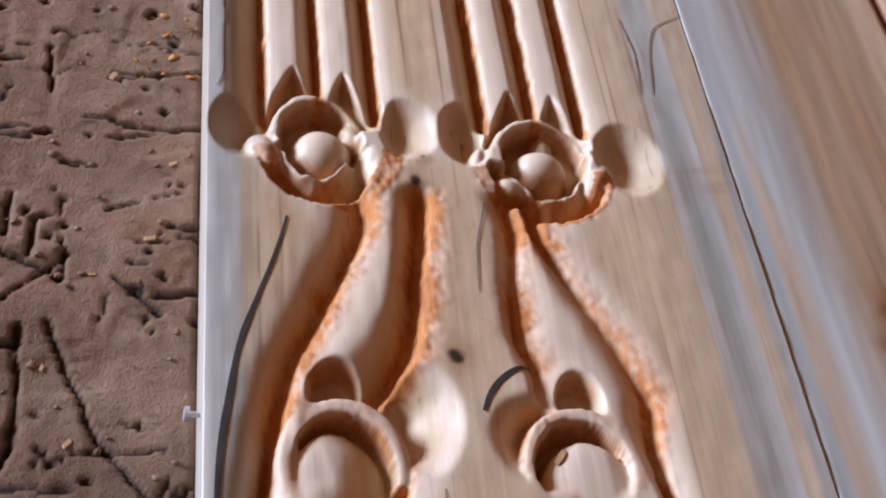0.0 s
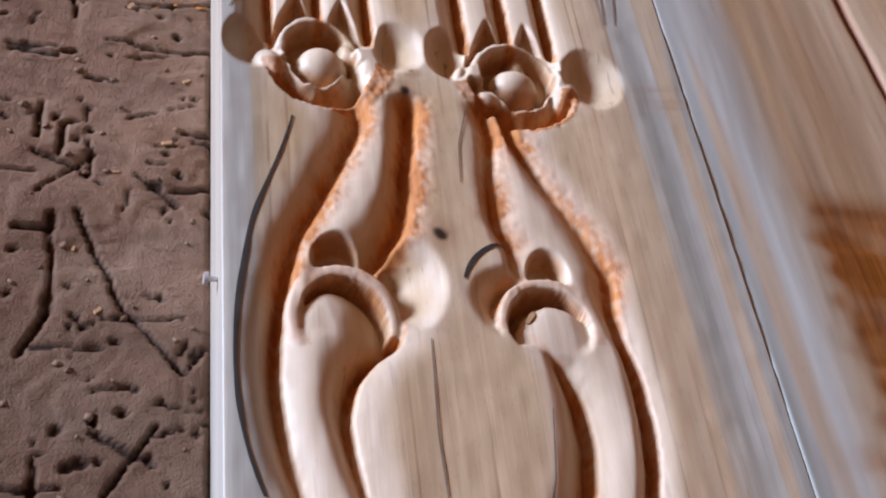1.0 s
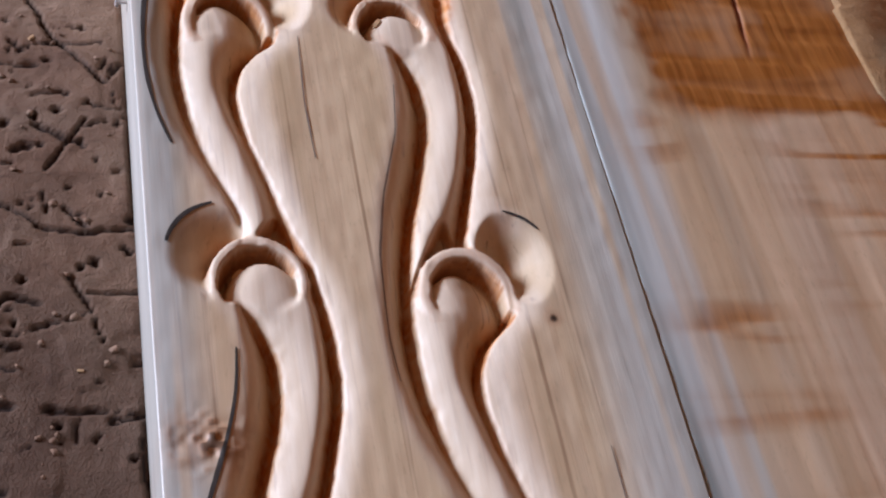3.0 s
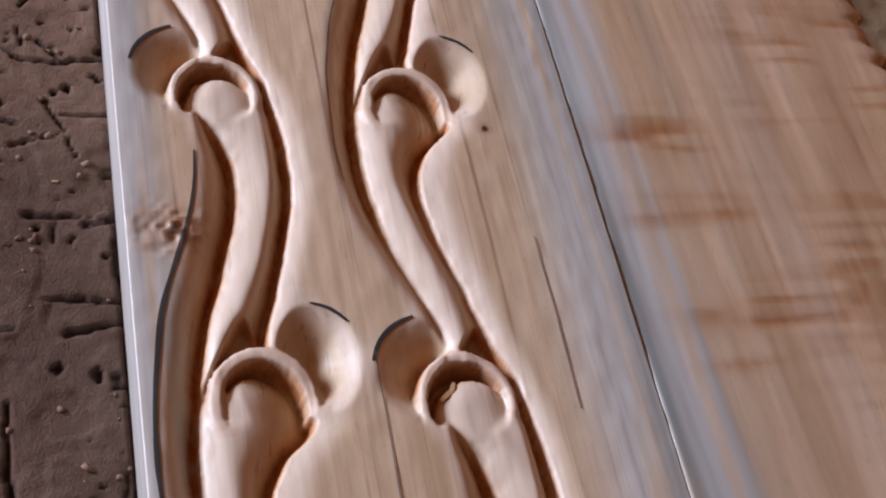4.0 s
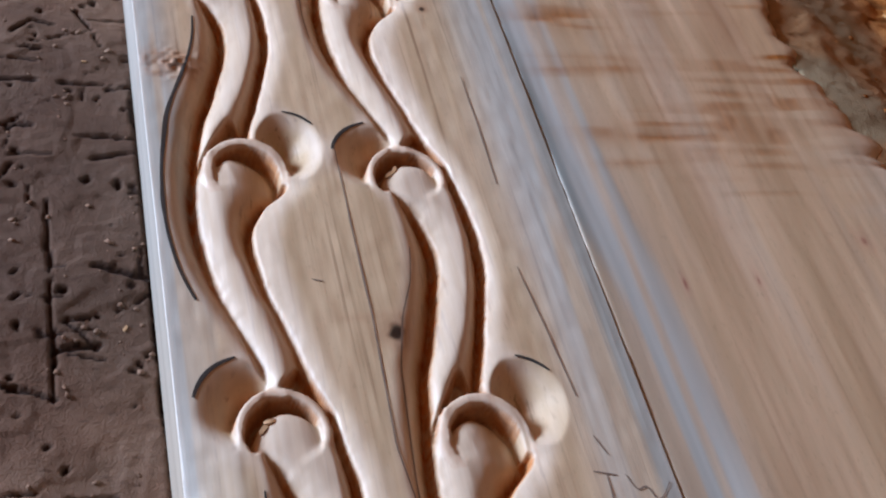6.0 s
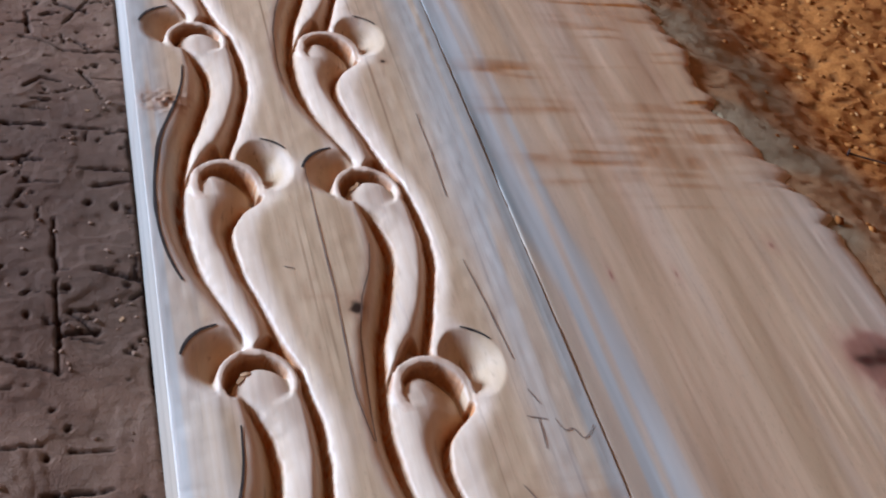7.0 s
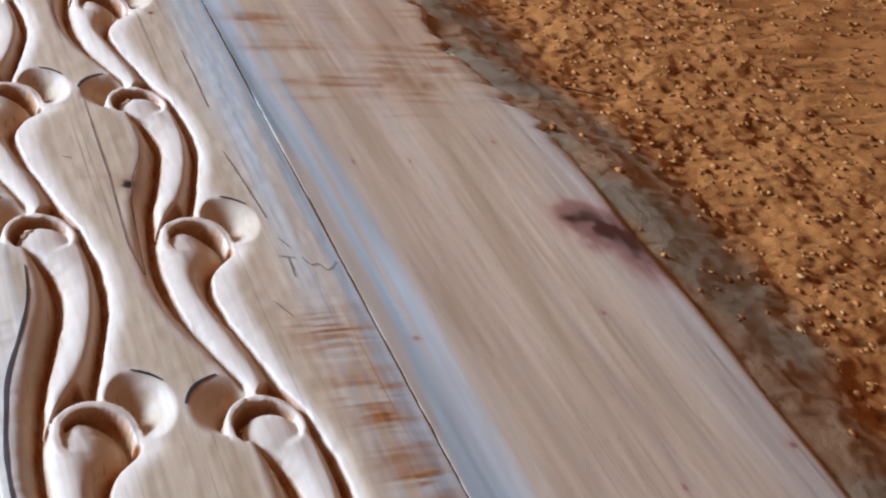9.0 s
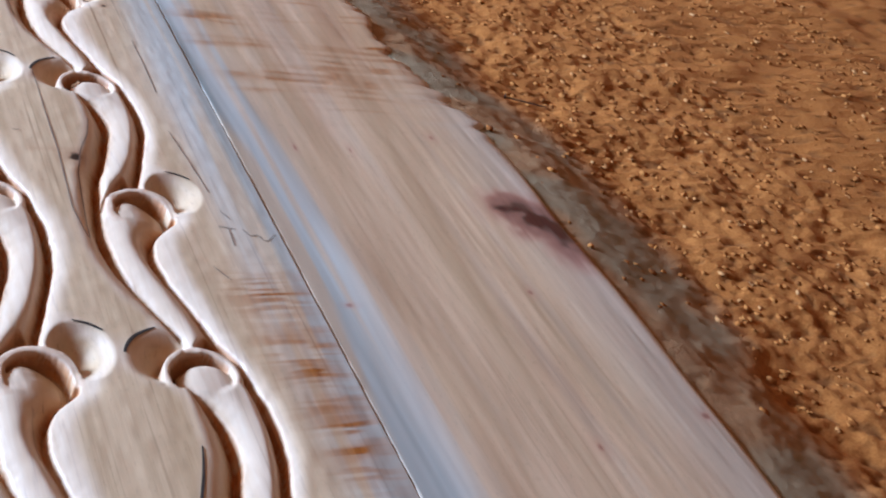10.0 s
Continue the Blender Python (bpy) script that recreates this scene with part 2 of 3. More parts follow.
def carving(x, y):
    """Height of the carved face in mm, and torn fibre with the cups' painted shade, 0 to 1."""
    zl, tl = strand(x, y, NODES_L, 0.0, JOIN_L)
    zr, tr = strand(x, y, NODES_R, SHIFT_R, JOIN_R)
    zf, tf = flutes(x, y)
    low = step(84, 74, y)
    high = step(112, 122, y)
    z = np.minimum(zl, zr) * low + zf * high
    torn = np.maximum(tl, tr) * low + tf * high
    z = flower(x, y, z, 46.0, 101.0, FLOWER_A)
    z = flower(x, y, z, 135.0, 95.0, FLOWER_B)
    # the cups' flanks, turned from the light, get their shade as torn-fibre colour
    for cx, cy in ((46.0, 101.0), (135.0, 95.0)):
        far = np.hypot((x - cx) / 29, (y - cy) / 30)
        torn = np.where((far > 0.74) & (far < 1.05) & (y < cy), np.maximum(torn, 0.65), torn)
    # tool marks and a planed, slightly wavy face
    z = z + (grain(x, y, 9, 11) - 0.5) * 0.35 + (grain(x * 4, y, 14, 12) - 0.5) * 0.22 + torn * (grain(x - 0.5 * y, y * 1.6 + x, 2.2, 13) - 0.5) * (1.1 + 1.3 * step(-60, 0, y))
    z = z + (grain(x * 0.6, y, 4.5, 14) - 0.5) * 0.5 * step(-0.5, -4, z)
    torn = torn * (0.6 + 0.4 * step(0.3, 0.65, grain(x * 1.3 + 0.5 * y, y * 0.5 - 0.25 * x, 1.7, 17))) * (0.6 + 0.4 * step(0.3, 0.6, grain(x, y, 9, 18)))
    # the planed chamfer with chatter marks on the near outer edge
    z = z - step(-480, -560, y) * (4.0 * np.clip((21 - x) / 24, 0, 1) ** 1.3 + 0.5 * step(22, 12, x) * grain(x * 0.3, y, 4, 19))
    # worn arris along the outer edge
    z = z - 0.7 * np.exp(-np.maximum(x + 3, 0) / 1.6)
    return z, np.clip(torn, 0, 1)


# ---- materials ----
def material(name):
    m = bpy.data.materials.new(name)
    m.use_nodes = True
    return m, m.node_tree.nodes, m.node_tree.links


class Net:
    """Short words for a node tree."""

    def __init__(self, name):
        self.m, self.n, self.l = material(name)
        self.b = self.n["Principled BSDF"]

    def put(self, socket, v):
        if hasattr(v, "is_linked"):
            self.l.new(v, socket)
        else:
            socket.default_value = (*v, 1) if isinstance(v, tuple) and len(v) == 3 else v

    def coords(self, sx=1, sy=1, sz=1):
        t, m = self.n.new("ShaderNodeTexCoord"), self.n.new("ShaderNodeMapping")
        m.inputs["Scale"].default_value = (sx, sy, sz)
        self.l.new(t.outputs["Object"], m.inputs[0])
        return m.outputs[0]

    def noise(self, at, scale, detail=4, rough=0.55, warp=0.0):
        t = self.n.new("ShaderNodeTexNoise")
        self.l.new(at, t.inputs["Vector"])
        t.inputs["Scale"].default_value, t.inputs["Detail"].default_value = scale, detail
        t.inputs["Roughness"].default_value, t.inputs["Distortion"].default_value = rough, warp
        return t.outputs["Fac"]

    def ramp(self, v, *stops):
        r = self.n.new("ShaderNodeValToRGB")
        self.l.new(v, r.inputs[0])
        while len(r.color_ramp.elements) < len(stops):
            r.color_ramp.elements.new(0.5)
        for e, (p, c) in zip(r.color_ramp.elements, stops):
            e.position, e.color = p, (*c, 1) if isinstance(c, tuple) else (c, c, c, 1)
        return r.outputs[0]

    def mix(self, f, a, b, how="MIX"):
        m = self.n.new("ShaderNodeMix")
        m.data_type, m.blend_type = "RGBA", how
        self.put(m.inputs[0], f), self.put(m.inputs[6], a), self.put(m.inputs[7], b)
        return m.outputs[2]

    def math(self, how, a, b):
        m = self.n.new("ShaderNodeMath")
        m.operation = how
        self.put(m.inputs[0], a), self.put(m.inputs[1], b)
        return m.outputs[0]

    def attr(self, name):
        a = self.n.new("ShaderNodeAttribute")
        a.attribute_name = name
        return a.outputs["Fac"]

    def relief(self, height, strength, distance):
        b = self.n.new("ShaderNodeBump")
        b.inputs["Strength"].default_value, b.inputs["Distance"].default_value = strength, distance
        self.l.new(height, b.inputs["Height"])
        self.l.new(b.outputs[0], self.b.inputs["Normal"])

    def done(self, colour, rough, spec=0.4):
        self.put(self.b.inputs["Base Color"], colour), self.put(self.b.inputs["Roughness"], rough)
        self.b.inputs["Specular IOR Level"].default_value = spec
        return self.m


def plain(name, colour, rough=0.6, metal=0.0, spread=0.25, size=90):
    k = Net(name)
    n = k.noise(k.coords(), size, 5)
    c = k.ramp(n, (0.25, tuple(v * (1 - spread) for v in colour)), (0.75, tuple(min(1, v * (1 + spread)) for v in colour)))
    k.b.inputs["Metallic"].default_value = metal
    k.relief(n, 0.3, 0.0006)
    return k.done(c, rough)


def timber(name, pale, deep, stripes, depth, hairs, knots):
    """Fresh softwood: grain along the length, sap stain, crests paled as highlights, saw marks, knots, torn fibre and
    painted shade from the mesh's own layers.
    """
    k = Net(name)
    fibre = k.noise(k.coords(260, 7, 260), 1.0, 5, 0.6)
    bands = k.noise(k.coords(34, 1.3, 34), 1.0, 3, 0.5, 0.8)
    broad = k.noise(k.coords(9, 2.2, 9), 1.0, 3)
    c = k.ramp(bands, (0.3, deep), (0.62, pale))
    c = k.mix(k.math("MULTIPLY", fibre, stripes), c, tuple(v * 0.72 for v in deep))
    c = k.mix(k.ramp(broad, (0.45, 0.0), (0.75, 0.35)), c, (0.65, 0.475, 0.36))
    hair = k.noise(k.coords(330, 3.2, 330), 1.0, 2, 0.5, 0.3)
    tone = k.noise(k.coords(70, 5, 70), 1.0, 4, 0.6)
    c = k.mix(k.ramp(tone, (0.35, 0.5), (0.6, 0.0)), c, tuple(v * 0.8 for v in deep))
    speck = k.noise(k.coords(500, 160, 500), 1.0, 2)
    c = k.mix(k.ramp(speck, (0.60, 0.0), (0.72, 0.22)), c, tuple(v * 0.55 for v in deep))
    c = k.mix(k.ramp(hair, (0.61, 0.0), (0.73, hairs)), c, (0.24, 0.14, 0.08))
    # paler wood on crests and shoulders, a painted highlight
    c = k.mix(k.math("MULTIPLY", k.attr("crest_light"), 0.6), c, k.ramp(fibre, (0.3, (0.69, 0.585, 0.465)), (0.7, (0.81, 0.735, 0.635))))
    c = k.mix(k.attr("sap"), c, k.ramp(bands, (0.32, (0.25, 0.295, 0.29)), (0.48, (0.41, 0.45, 0.435)), (0.68, (0.55, 0.59, 0.57))))
    c = k.mix(k.attr("saw"), c, k.ramp(fibre, (0.3, (0.22, 0.066, 0.008)), (0.7, (0.40, 0.155, 0.035))))
    # orange of torn fibre; the layer also carries shade painted on end walls and cups
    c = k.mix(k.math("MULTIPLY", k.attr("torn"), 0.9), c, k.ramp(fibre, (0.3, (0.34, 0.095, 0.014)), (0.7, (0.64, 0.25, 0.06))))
    c = k.mix(k.ramp(k.attr("knot"), (0.0, 0.0), (0.45, 0.65), (1.0, 1.0)), c, k.ramp(k.attr("knot"), *zip((0.15, 0.5, 0.85), knots)))
    k.relief(k.math("ADD", fibre, k.math("MULTIPLY", bands, 0.7)), depth, 0.0004)
    return k.done(c, k.mix(k.attr("torn"), k.ramp(fibre, (0.2, 0.36), (0.8, 0.58)), (0.95, 0.95, 0.95)), 0.55)


CARVED = timber("pale carved timber", (0.71, 0.565, 0.375), (0.54, 0.40, 0.24), 0.36, 0.5, 0.65, ((0.43, 0.24, 0.14), (0.20, 0.10, 0.055), (0.03, 0.018, 0.012)))
PLANK = timber("rough sawn pale timber", (0.68, 0.52, 0.345), (0.51, 0.37, 0.225), 0.18, 0.12, 0.2, ((0.46, 0.215, 0.165), (0.24, 0.062, 0.05), (0.055, 0.013, 0.011)))


def earth():
    k = Net("packed clay and loose sawdust soil")
    mott = k.noise(k.coords(), 34, 6, 0.6)
    fine = k.noise(k.coords(), 420, 3, 0.7)
    clay = k.ramp(mott, (0.25, (0.135, 0.073, 0.046)), (0.5, (0.225, 0.132, 0.086)), (0.78, (0.31, 0.195, 0.132)))
    sand = k.ramp(fine, (0.2, (0.25, 0.085, 0.017)), (0.5, (0.42, 0.165, 0.037)), (0.8, (0.53, 0.245, 0.07)))
    patch = k.noise(k.coords(), 16, 4, 0.6, 0.6)
    clay = k.mix(k.ramp(patch, (0.42, 0.0), (0.62, 0.75)), clay, k.ramp(mott, (0.3, (0.175, 0.112, 0.077)), (0.7, (0.31, 0.21, 0.147))))
    scuff = k.noise(k.coords(1, 2.6, 1), 85, 5, 0.65)
    clay = k.mix(k.ramp(scuff, (0.56, 0.0), (0.70, 0.6)), clay, (0.085, 0.043, 0.027))
    # clay goes darker where the layer says
    clay = k.mix(k.attr("clay_dark"), clay, (0.055, 0.032, 0.022))
    c = k.mix(k.attr("loose"), clay, sand)
    c = k.mix(k.attr("dust"), c, k.ramp(mott, (0.3, (0.25, 0.205, 0.125)), (0.7, (0.37, 0.315, 0.205))))
    # near-black colour in the recesses
    c = k.mix(k.attr("recess_dark"), c, (0.022, 0.012, 0.009))
    gritty = k.noise(k.coords(), 900, 3, 0.7)
    k.relief(k.math("ADD", k.math("ADD", fine, gritty), mott), 0.55, 0.0015)
    return k.done(c, 0.85, 0.25)


EARTH = earth()
INK = plain("black marker ink", (0.04, 0.038, 0.036), 0.55)
PENCIL = plain("grey pencil", (0.24, 0.19, 0.155), 0.5)
STEEL = plain("bright steel", (0.75, 0.78, 0.82), 0.3, 0.6)
IRON = plain("dark rusty iron", (0.06, 0.045, 0.04), 0.6, 0.5)
CHIP = plain("pale wood shavings", (0.55, 0.36, 0.20), 0.7)


def flakes():
    k = Net("orange-brown chips and crumbs")
    g = k.n.new("ShaderNodeNewGeometry")
    c = k.ramp(g.outputs["Random Per Island"], (0.0, (0.25, 0.092, 0.022)), (0.45, (0.40, 0.162, 0.038)), (0.88, (0.45, 0.195, 0.052)), (1.0, (0.52, 0.29, 0.12)))
    return k.done(c, 0.85, 0.25)


CLOD = flakes()


# ---- mesh helpers ----
def sheet(name, xs, ys, z, mat, layers=(), bottom=None, smooth=True):
    """A grid over xs, ys with heights z; with bottom it becomes a closed block."""
    ax, ay = np.meshgrid(xs, ys) if np.ndim(xs) == 1 else (xs, ys)
    ny, nx = ax.shape
    co = np.stack([ax, ay, z], -1).reshape(-1, 3)
    i = (np.arange(ny - 1)[:, None] * nx + np.arange(nx - 1)[None]).ravel()
    quads = np.stack([i, i + 1, i + nx + 1, i + nx], 1)
    if bottom is not None:
        rim = np.concatenate([np.arange(nx), np.arange(1, ny) * nx + nx - 1, (ny - 1) * nx + np.arange(nx - 2, -1, -1), np.arange(ny - 2, 0, -1) * nx])
        top = len(co)
        under = co[rim].copy()
        under[:, 2] = bottom
        co = np.concatenate([co, under])
        j = np.arange(len(rim))
        k = (j + 1) % len(rim)
        quads = np.concatenate([quads, np.stack([rim[j], top + j, top + k, rim[k]], 1)])
    me = bpy.data.meshes.new(name)
    me.vertices.add(len(co)), me.loops.add(quads.size), me.polygons.add(len(quads))
    me.vertices.foreach_set("co", co.astype(np.float32).ravel())
    me.loops.foreach_set("vertex_index", quads.astype(np.int32).ravel())
    me.polygons.foreach_set("loop_start", np.arange(0, quads.size, 4, dtype=np.int32))
    me.polygons.foreach_set("use_smooth", np.arange(len(quads)) < (ny - 1) * (nx - 1))
    me.update(calc_edges=True)
    for key, v in layers:
        v = np.clip(v, 0, 1).ravel()
        if len(v) < len(co):
            v = np.concatenate([v, v[rim]])
        me.attributes.new(key, "FLOAT", "POINT").data.foreach_set("value", v.astype(np.float32))
    me.materials.append(mat)
    return me


def part(name, bm, mat, parent, label=""):
    me = bpy.data.meshes.new(name)
    bm.to_mesh(me)
    bm.free()
    me.materials.append(mat)
    ob = new(name, me)
    ob.parent = parent
    return tagged(ob, label)


def ribbon(path, width, height, lift=0.00035):
    """A flat stroke along (x, y) places in mm, laid on a surface, tapered at its ends."""
    p = np.array(path, float)
    d = np.r_[0, np.cumsum(np.hypot(*np.diff(p, axis=0).T))]
    n = max(8, int(d[-1] / 2.0))
    s = np.linspace(0, d[-1], n)
    q = np.stack([np.interp(s, d, p[:, 0]), np.interp(s, d, p[:, 1])], 1)
    for _ in range(6):
        q[1:-1] = 0.25 * q[:-2] + 0.5 * q[1:-1] + 0.25 * q[2:]
    t = np.gradient(q, axis=0)
    t /= np.linalg.norm(t, axis=1)[:, None] + 1e-9
    side = np.stack([-t[:, 1], t[:, 0]], 1)
    w = width * (0.35 + 0.65 * np.sin(np.pi * np.clip(np.linspace(0.04, 0.96, n), 0, 1)) ** 0.5) * (0.75 + 0.5 * grain(s, s * 0, 14, 5))
    bm = bmesh.new()
    last = None
    for i in range(n):
        row = []
        for k in (-0.5, 0.0, 0.5):
            x, y = q[i] + side[i] * w[i] * k
            z = float(height(np.array([x]), np.array([y]))[0])
            row.append(bm.verts.new((x / 1000, y / 1000, z / 1000 + lift)))
        if last:
            for k in (0, 1):
                bm.faces.new((last[k], last[k + 1], row[k + 1], row[k]))
        last = row
    bmesh.ops.recalc_face_normals(bm, faces=bm.faces)
    return bm


# ---- the outer edge of the second board, where the loose soil meets it ----
def edge_line(y):
    return np.interp(y, (-1050, -815, -684, -542, -441, -420, -368, -350, -312, -290, -262, -195, -120, -20, 60, 330), (443, 446, 451, 450, 454, 455, 447, 440, 437, 428, 424, 420, 416, 418, 420, 420))


def wane(y):
    """The waney edge: the line above, scalloped and torn on its far half."""
    torn = step(-460, -400, y) * step(-60, -130, y)
    lobes = np.abs(grain(y, y * 0, 17, 74) - 0.5) * 24 + (grain(y, y * 0, 5, 75) - 0.5) * 5 + (grain(y, y * 0, 47, 61) - 0.5) * 12
    return edge_line(y) + lobes * torn + (grain(y, y * 0, 90, 62) - 0.5) * 4


# ---- ground: one sheet, hacked packed clay on one side, loose sawdust soil on the other ----
rng = np.random.default_rng(7)


def ground_height(x, y):
    """Height in mm over the ground's level, darkening of recesses, looseness, dust."""
    loose = step(240, 330, x + 30 * (grain(x, y, 60, 21) - 0.5))
    z = (grain(x, y, 70, 22) - 0.5) * 3.5 + (grain(x, y, 22, 23) - 0.5) * 1.2 + (grain(x, y, 5, 24) - 0.5) * 0.8
    plates = grain(x + 6 * grain(x, y, 11, 25), y, 26, 26) * 3
    z = z + (1 - loose) * 0.9 * (np.floor(plates) + step(0.75, 1.0, plates % 1))
    recess_dark = np.zeros_like(x)
    return z, recess_dark, loose


def span(*pieces):
    out = [np.arange(a, b, s) for a, b, s in pieces]
    return np.concatenate(out + [[pieces[-1][1]]])


gx = span((-40000, -3000, 5000), (-3000, -400, 200), (-400, -210, 4), (-210, 12, 1.6), (12, 320, 22), (320, 800, 3.2), (800, 1500, 12), (1500, 3000, 150), (3000, 40000, 5000))
gy = span((-40000, -3000, 5000), (-3000, -900, 100), (-900, -640, 2.4), (-640, 320, 1.5), (320, 900, 8), (900, 3000, 150), (3000, 40000, 5000))
GX, GY = np.meshgrid(gx, gy)
gz, grecess_dark, gloose = ground_height(GX, GY)


def cut(x0, y0, x1, y1, wide, deep):
    """A hacked slot in the clay."""
    global gz, grecess_dark
    xa, xb, ya, yb = min(x0, x1) - 6, max(x0, x1) + 6, min(y0, y1) - 6, max(y0, y1) + 6
    ia, ib, ja, jb = np.searchsorted(gx, xa), np.searchsorted(gx, xb), np.searchsorted(gy, ya), np.searchsorted(gy, yb)
    if ib - ia < 2 or jb - ja < 2:
        return
    X, Y = GX[ja:jb, ia:ib], GY[ja:jb, ia:ib]
    L2 = (x1 - x0) ** 2 + (y1 - y0) ** 2 + 1e-6
    s = np.clip(((X - x0) * (x1 - x0) + (Y - y0) * (y1 - y0)) / L2, 0, 1)
    wob = (grain(X, Y, 9, 31) - 0.5) * 1.6 + (grain(X, Y, 3, 32) - 0.5) * 0.9
    d = np.hypot(X - x0 - s * (x1 - x0) + wob, Y - y0 - s * (y1 - y0) + wob)
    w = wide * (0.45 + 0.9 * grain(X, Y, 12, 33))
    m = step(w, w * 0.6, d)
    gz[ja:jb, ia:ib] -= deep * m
    # the slot is also coloured near black over its width
    grecess_dark[ja:jb, ia:ib] = np.maximum(grecess_dark[ja:jb, ia:ib], m * 0.9)


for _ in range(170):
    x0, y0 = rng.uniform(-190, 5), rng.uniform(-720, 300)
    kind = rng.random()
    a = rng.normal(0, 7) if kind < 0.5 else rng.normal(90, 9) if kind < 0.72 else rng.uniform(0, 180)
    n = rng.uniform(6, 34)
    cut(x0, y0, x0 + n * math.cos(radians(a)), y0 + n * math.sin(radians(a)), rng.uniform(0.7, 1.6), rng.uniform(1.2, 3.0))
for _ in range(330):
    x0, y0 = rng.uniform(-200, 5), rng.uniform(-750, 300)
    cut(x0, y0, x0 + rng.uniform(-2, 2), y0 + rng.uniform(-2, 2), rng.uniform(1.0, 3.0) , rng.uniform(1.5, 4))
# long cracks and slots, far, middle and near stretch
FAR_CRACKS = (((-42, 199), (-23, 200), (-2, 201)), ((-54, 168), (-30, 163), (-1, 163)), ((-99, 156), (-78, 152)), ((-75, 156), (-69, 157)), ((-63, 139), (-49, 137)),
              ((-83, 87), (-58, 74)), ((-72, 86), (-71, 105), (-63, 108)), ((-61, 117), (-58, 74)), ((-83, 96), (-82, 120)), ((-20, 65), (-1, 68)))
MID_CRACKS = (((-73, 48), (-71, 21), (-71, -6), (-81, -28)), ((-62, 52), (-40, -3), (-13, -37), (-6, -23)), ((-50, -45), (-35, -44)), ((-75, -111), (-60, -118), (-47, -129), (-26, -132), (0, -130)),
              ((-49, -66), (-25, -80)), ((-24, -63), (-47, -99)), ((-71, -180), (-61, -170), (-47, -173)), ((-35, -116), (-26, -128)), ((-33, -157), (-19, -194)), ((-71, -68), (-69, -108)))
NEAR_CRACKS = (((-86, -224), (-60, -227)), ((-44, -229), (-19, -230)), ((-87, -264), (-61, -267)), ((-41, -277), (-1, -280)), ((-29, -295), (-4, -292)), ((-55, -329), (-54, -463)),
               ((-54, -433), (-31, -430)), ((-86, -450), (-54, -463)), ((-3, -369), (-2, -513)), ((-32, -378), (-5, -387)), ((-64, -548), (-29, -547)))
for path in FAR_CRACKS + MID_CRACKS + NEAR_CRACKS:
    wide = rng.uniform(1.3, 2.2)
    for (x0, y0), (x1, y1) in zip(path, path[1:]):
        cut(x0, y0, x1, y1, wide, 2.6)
right = step(330, 400, GX)
soft_line = sum(edge_line(GY + d) for d in (-60, -40, -20, 0, 20, 40, 60)) / 7
beside = GX - soft_line - 2
gdust = step(115, 65, beside - 40 * (grain(GX, GY, 90, 44) - 0.5)) * (0.55 + 0.45 * step(0.3, 0.6, grain(GX, GY, 45, 45))) * right * 0.95
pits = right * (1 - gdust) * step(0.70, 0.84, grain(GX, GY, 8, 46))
gz += right * ((1 - 0.75 * gdust) * ((grain(GX, GY, 16, 41) - 0.5) * 4 + (grain(GX, GY, 7, 42) - 0.5) * 2.2 + (grain(GX, GY, 55, 43) - 0.5) * 8) * step(-4, 45, beside) + 47 - 30 * step(-10, 135, beside))
gz = np.where((beside < -14) & (GX > 219), np.minimum(gz, 4.0), gz)
# shade inside the soil's pits, put into the colour too
grecess_dark = np.maximum(grecess_dark, 0.38 * pits)
GROUND_Z = -58.0
gz -= 1.6 * pits
# darker clay towards the middle stretch, half as strong again nearer by
clay_dark = GY + 60 * (grain(GX, GY, 60, 47) - 0.5)
clay_dark = (0.38 * step(60, -60, clay_dark) + 0.32 * step(-150, -250, clay_dark)) * (1 - 0.5 * step(-380, -500, clay_dark))
flat = (GX > -4) & (GX < 300)
gz = np.where(flat, np.minimum(gz, -0.5), gz)
ground = new("ground", sheet("ground", gx / 1000, gy / 1000, (gz + GROUND_Z) / 1000, EARTH, (("recess_dark", grecess_dark), ("loose", gloose), ("dust", gdust), ("clay_dark", clay_dark))))
tagged(ground, "brown packed clay floor, hacked and cracked, with loose orange sawdust soil", "ground", kind="structure")

# ---- the carved board ----
bx = np.arange(-3.0, 219.01, 0.85)
by = np.arange(-1000.0, 300.01, 1.0)
BX, BY = np.meshgrid(bx, by)
bz, torn_shade = carving(BX, BY)
for _ in range(2):
    bz[1:-1, 1:-1] = (bz[1:-1, 1:-1] * 4 + bz[:-2, 1:-1] + bz[2:, 1:-1] + bz[1:-1, :-2] + bz[1:-1, 2:]) / 8


def saw_rows(x, y, pitch, seed):
    """Cross-cut saw marks: ragged rows across the grain."""
    row = grain(x * 0.10, y + 3 * (grain(x, y, 40, seed + 1) - 0.5), pitch, seed)
    return step(0.42, 0.72, row) * (0.45 + 0.55 * step(0.3, 0.6, grain(x, y, 17, seed + 2)))


sap = step(165, 208, BX + 22 * (grain(BX, BY * 0.1, 18, 51) - 0.5)) * (0.3 + 0.7 * step(0.35, 0.6, grain(BX * 2.2, BY * 0.05, 14, 52))) * 0.85
sap = np.maximum(sap, step(27, 6, BX + 8 * (grain(BX, BY * 0.1, 12, 55) - 0.5)) * 0.85 * (0.45 + 0.55 * step(0.3, 0.6, grain(BX * 2, BY * 0.08, 12, 53))))
saw = np.zeros_like(BX)
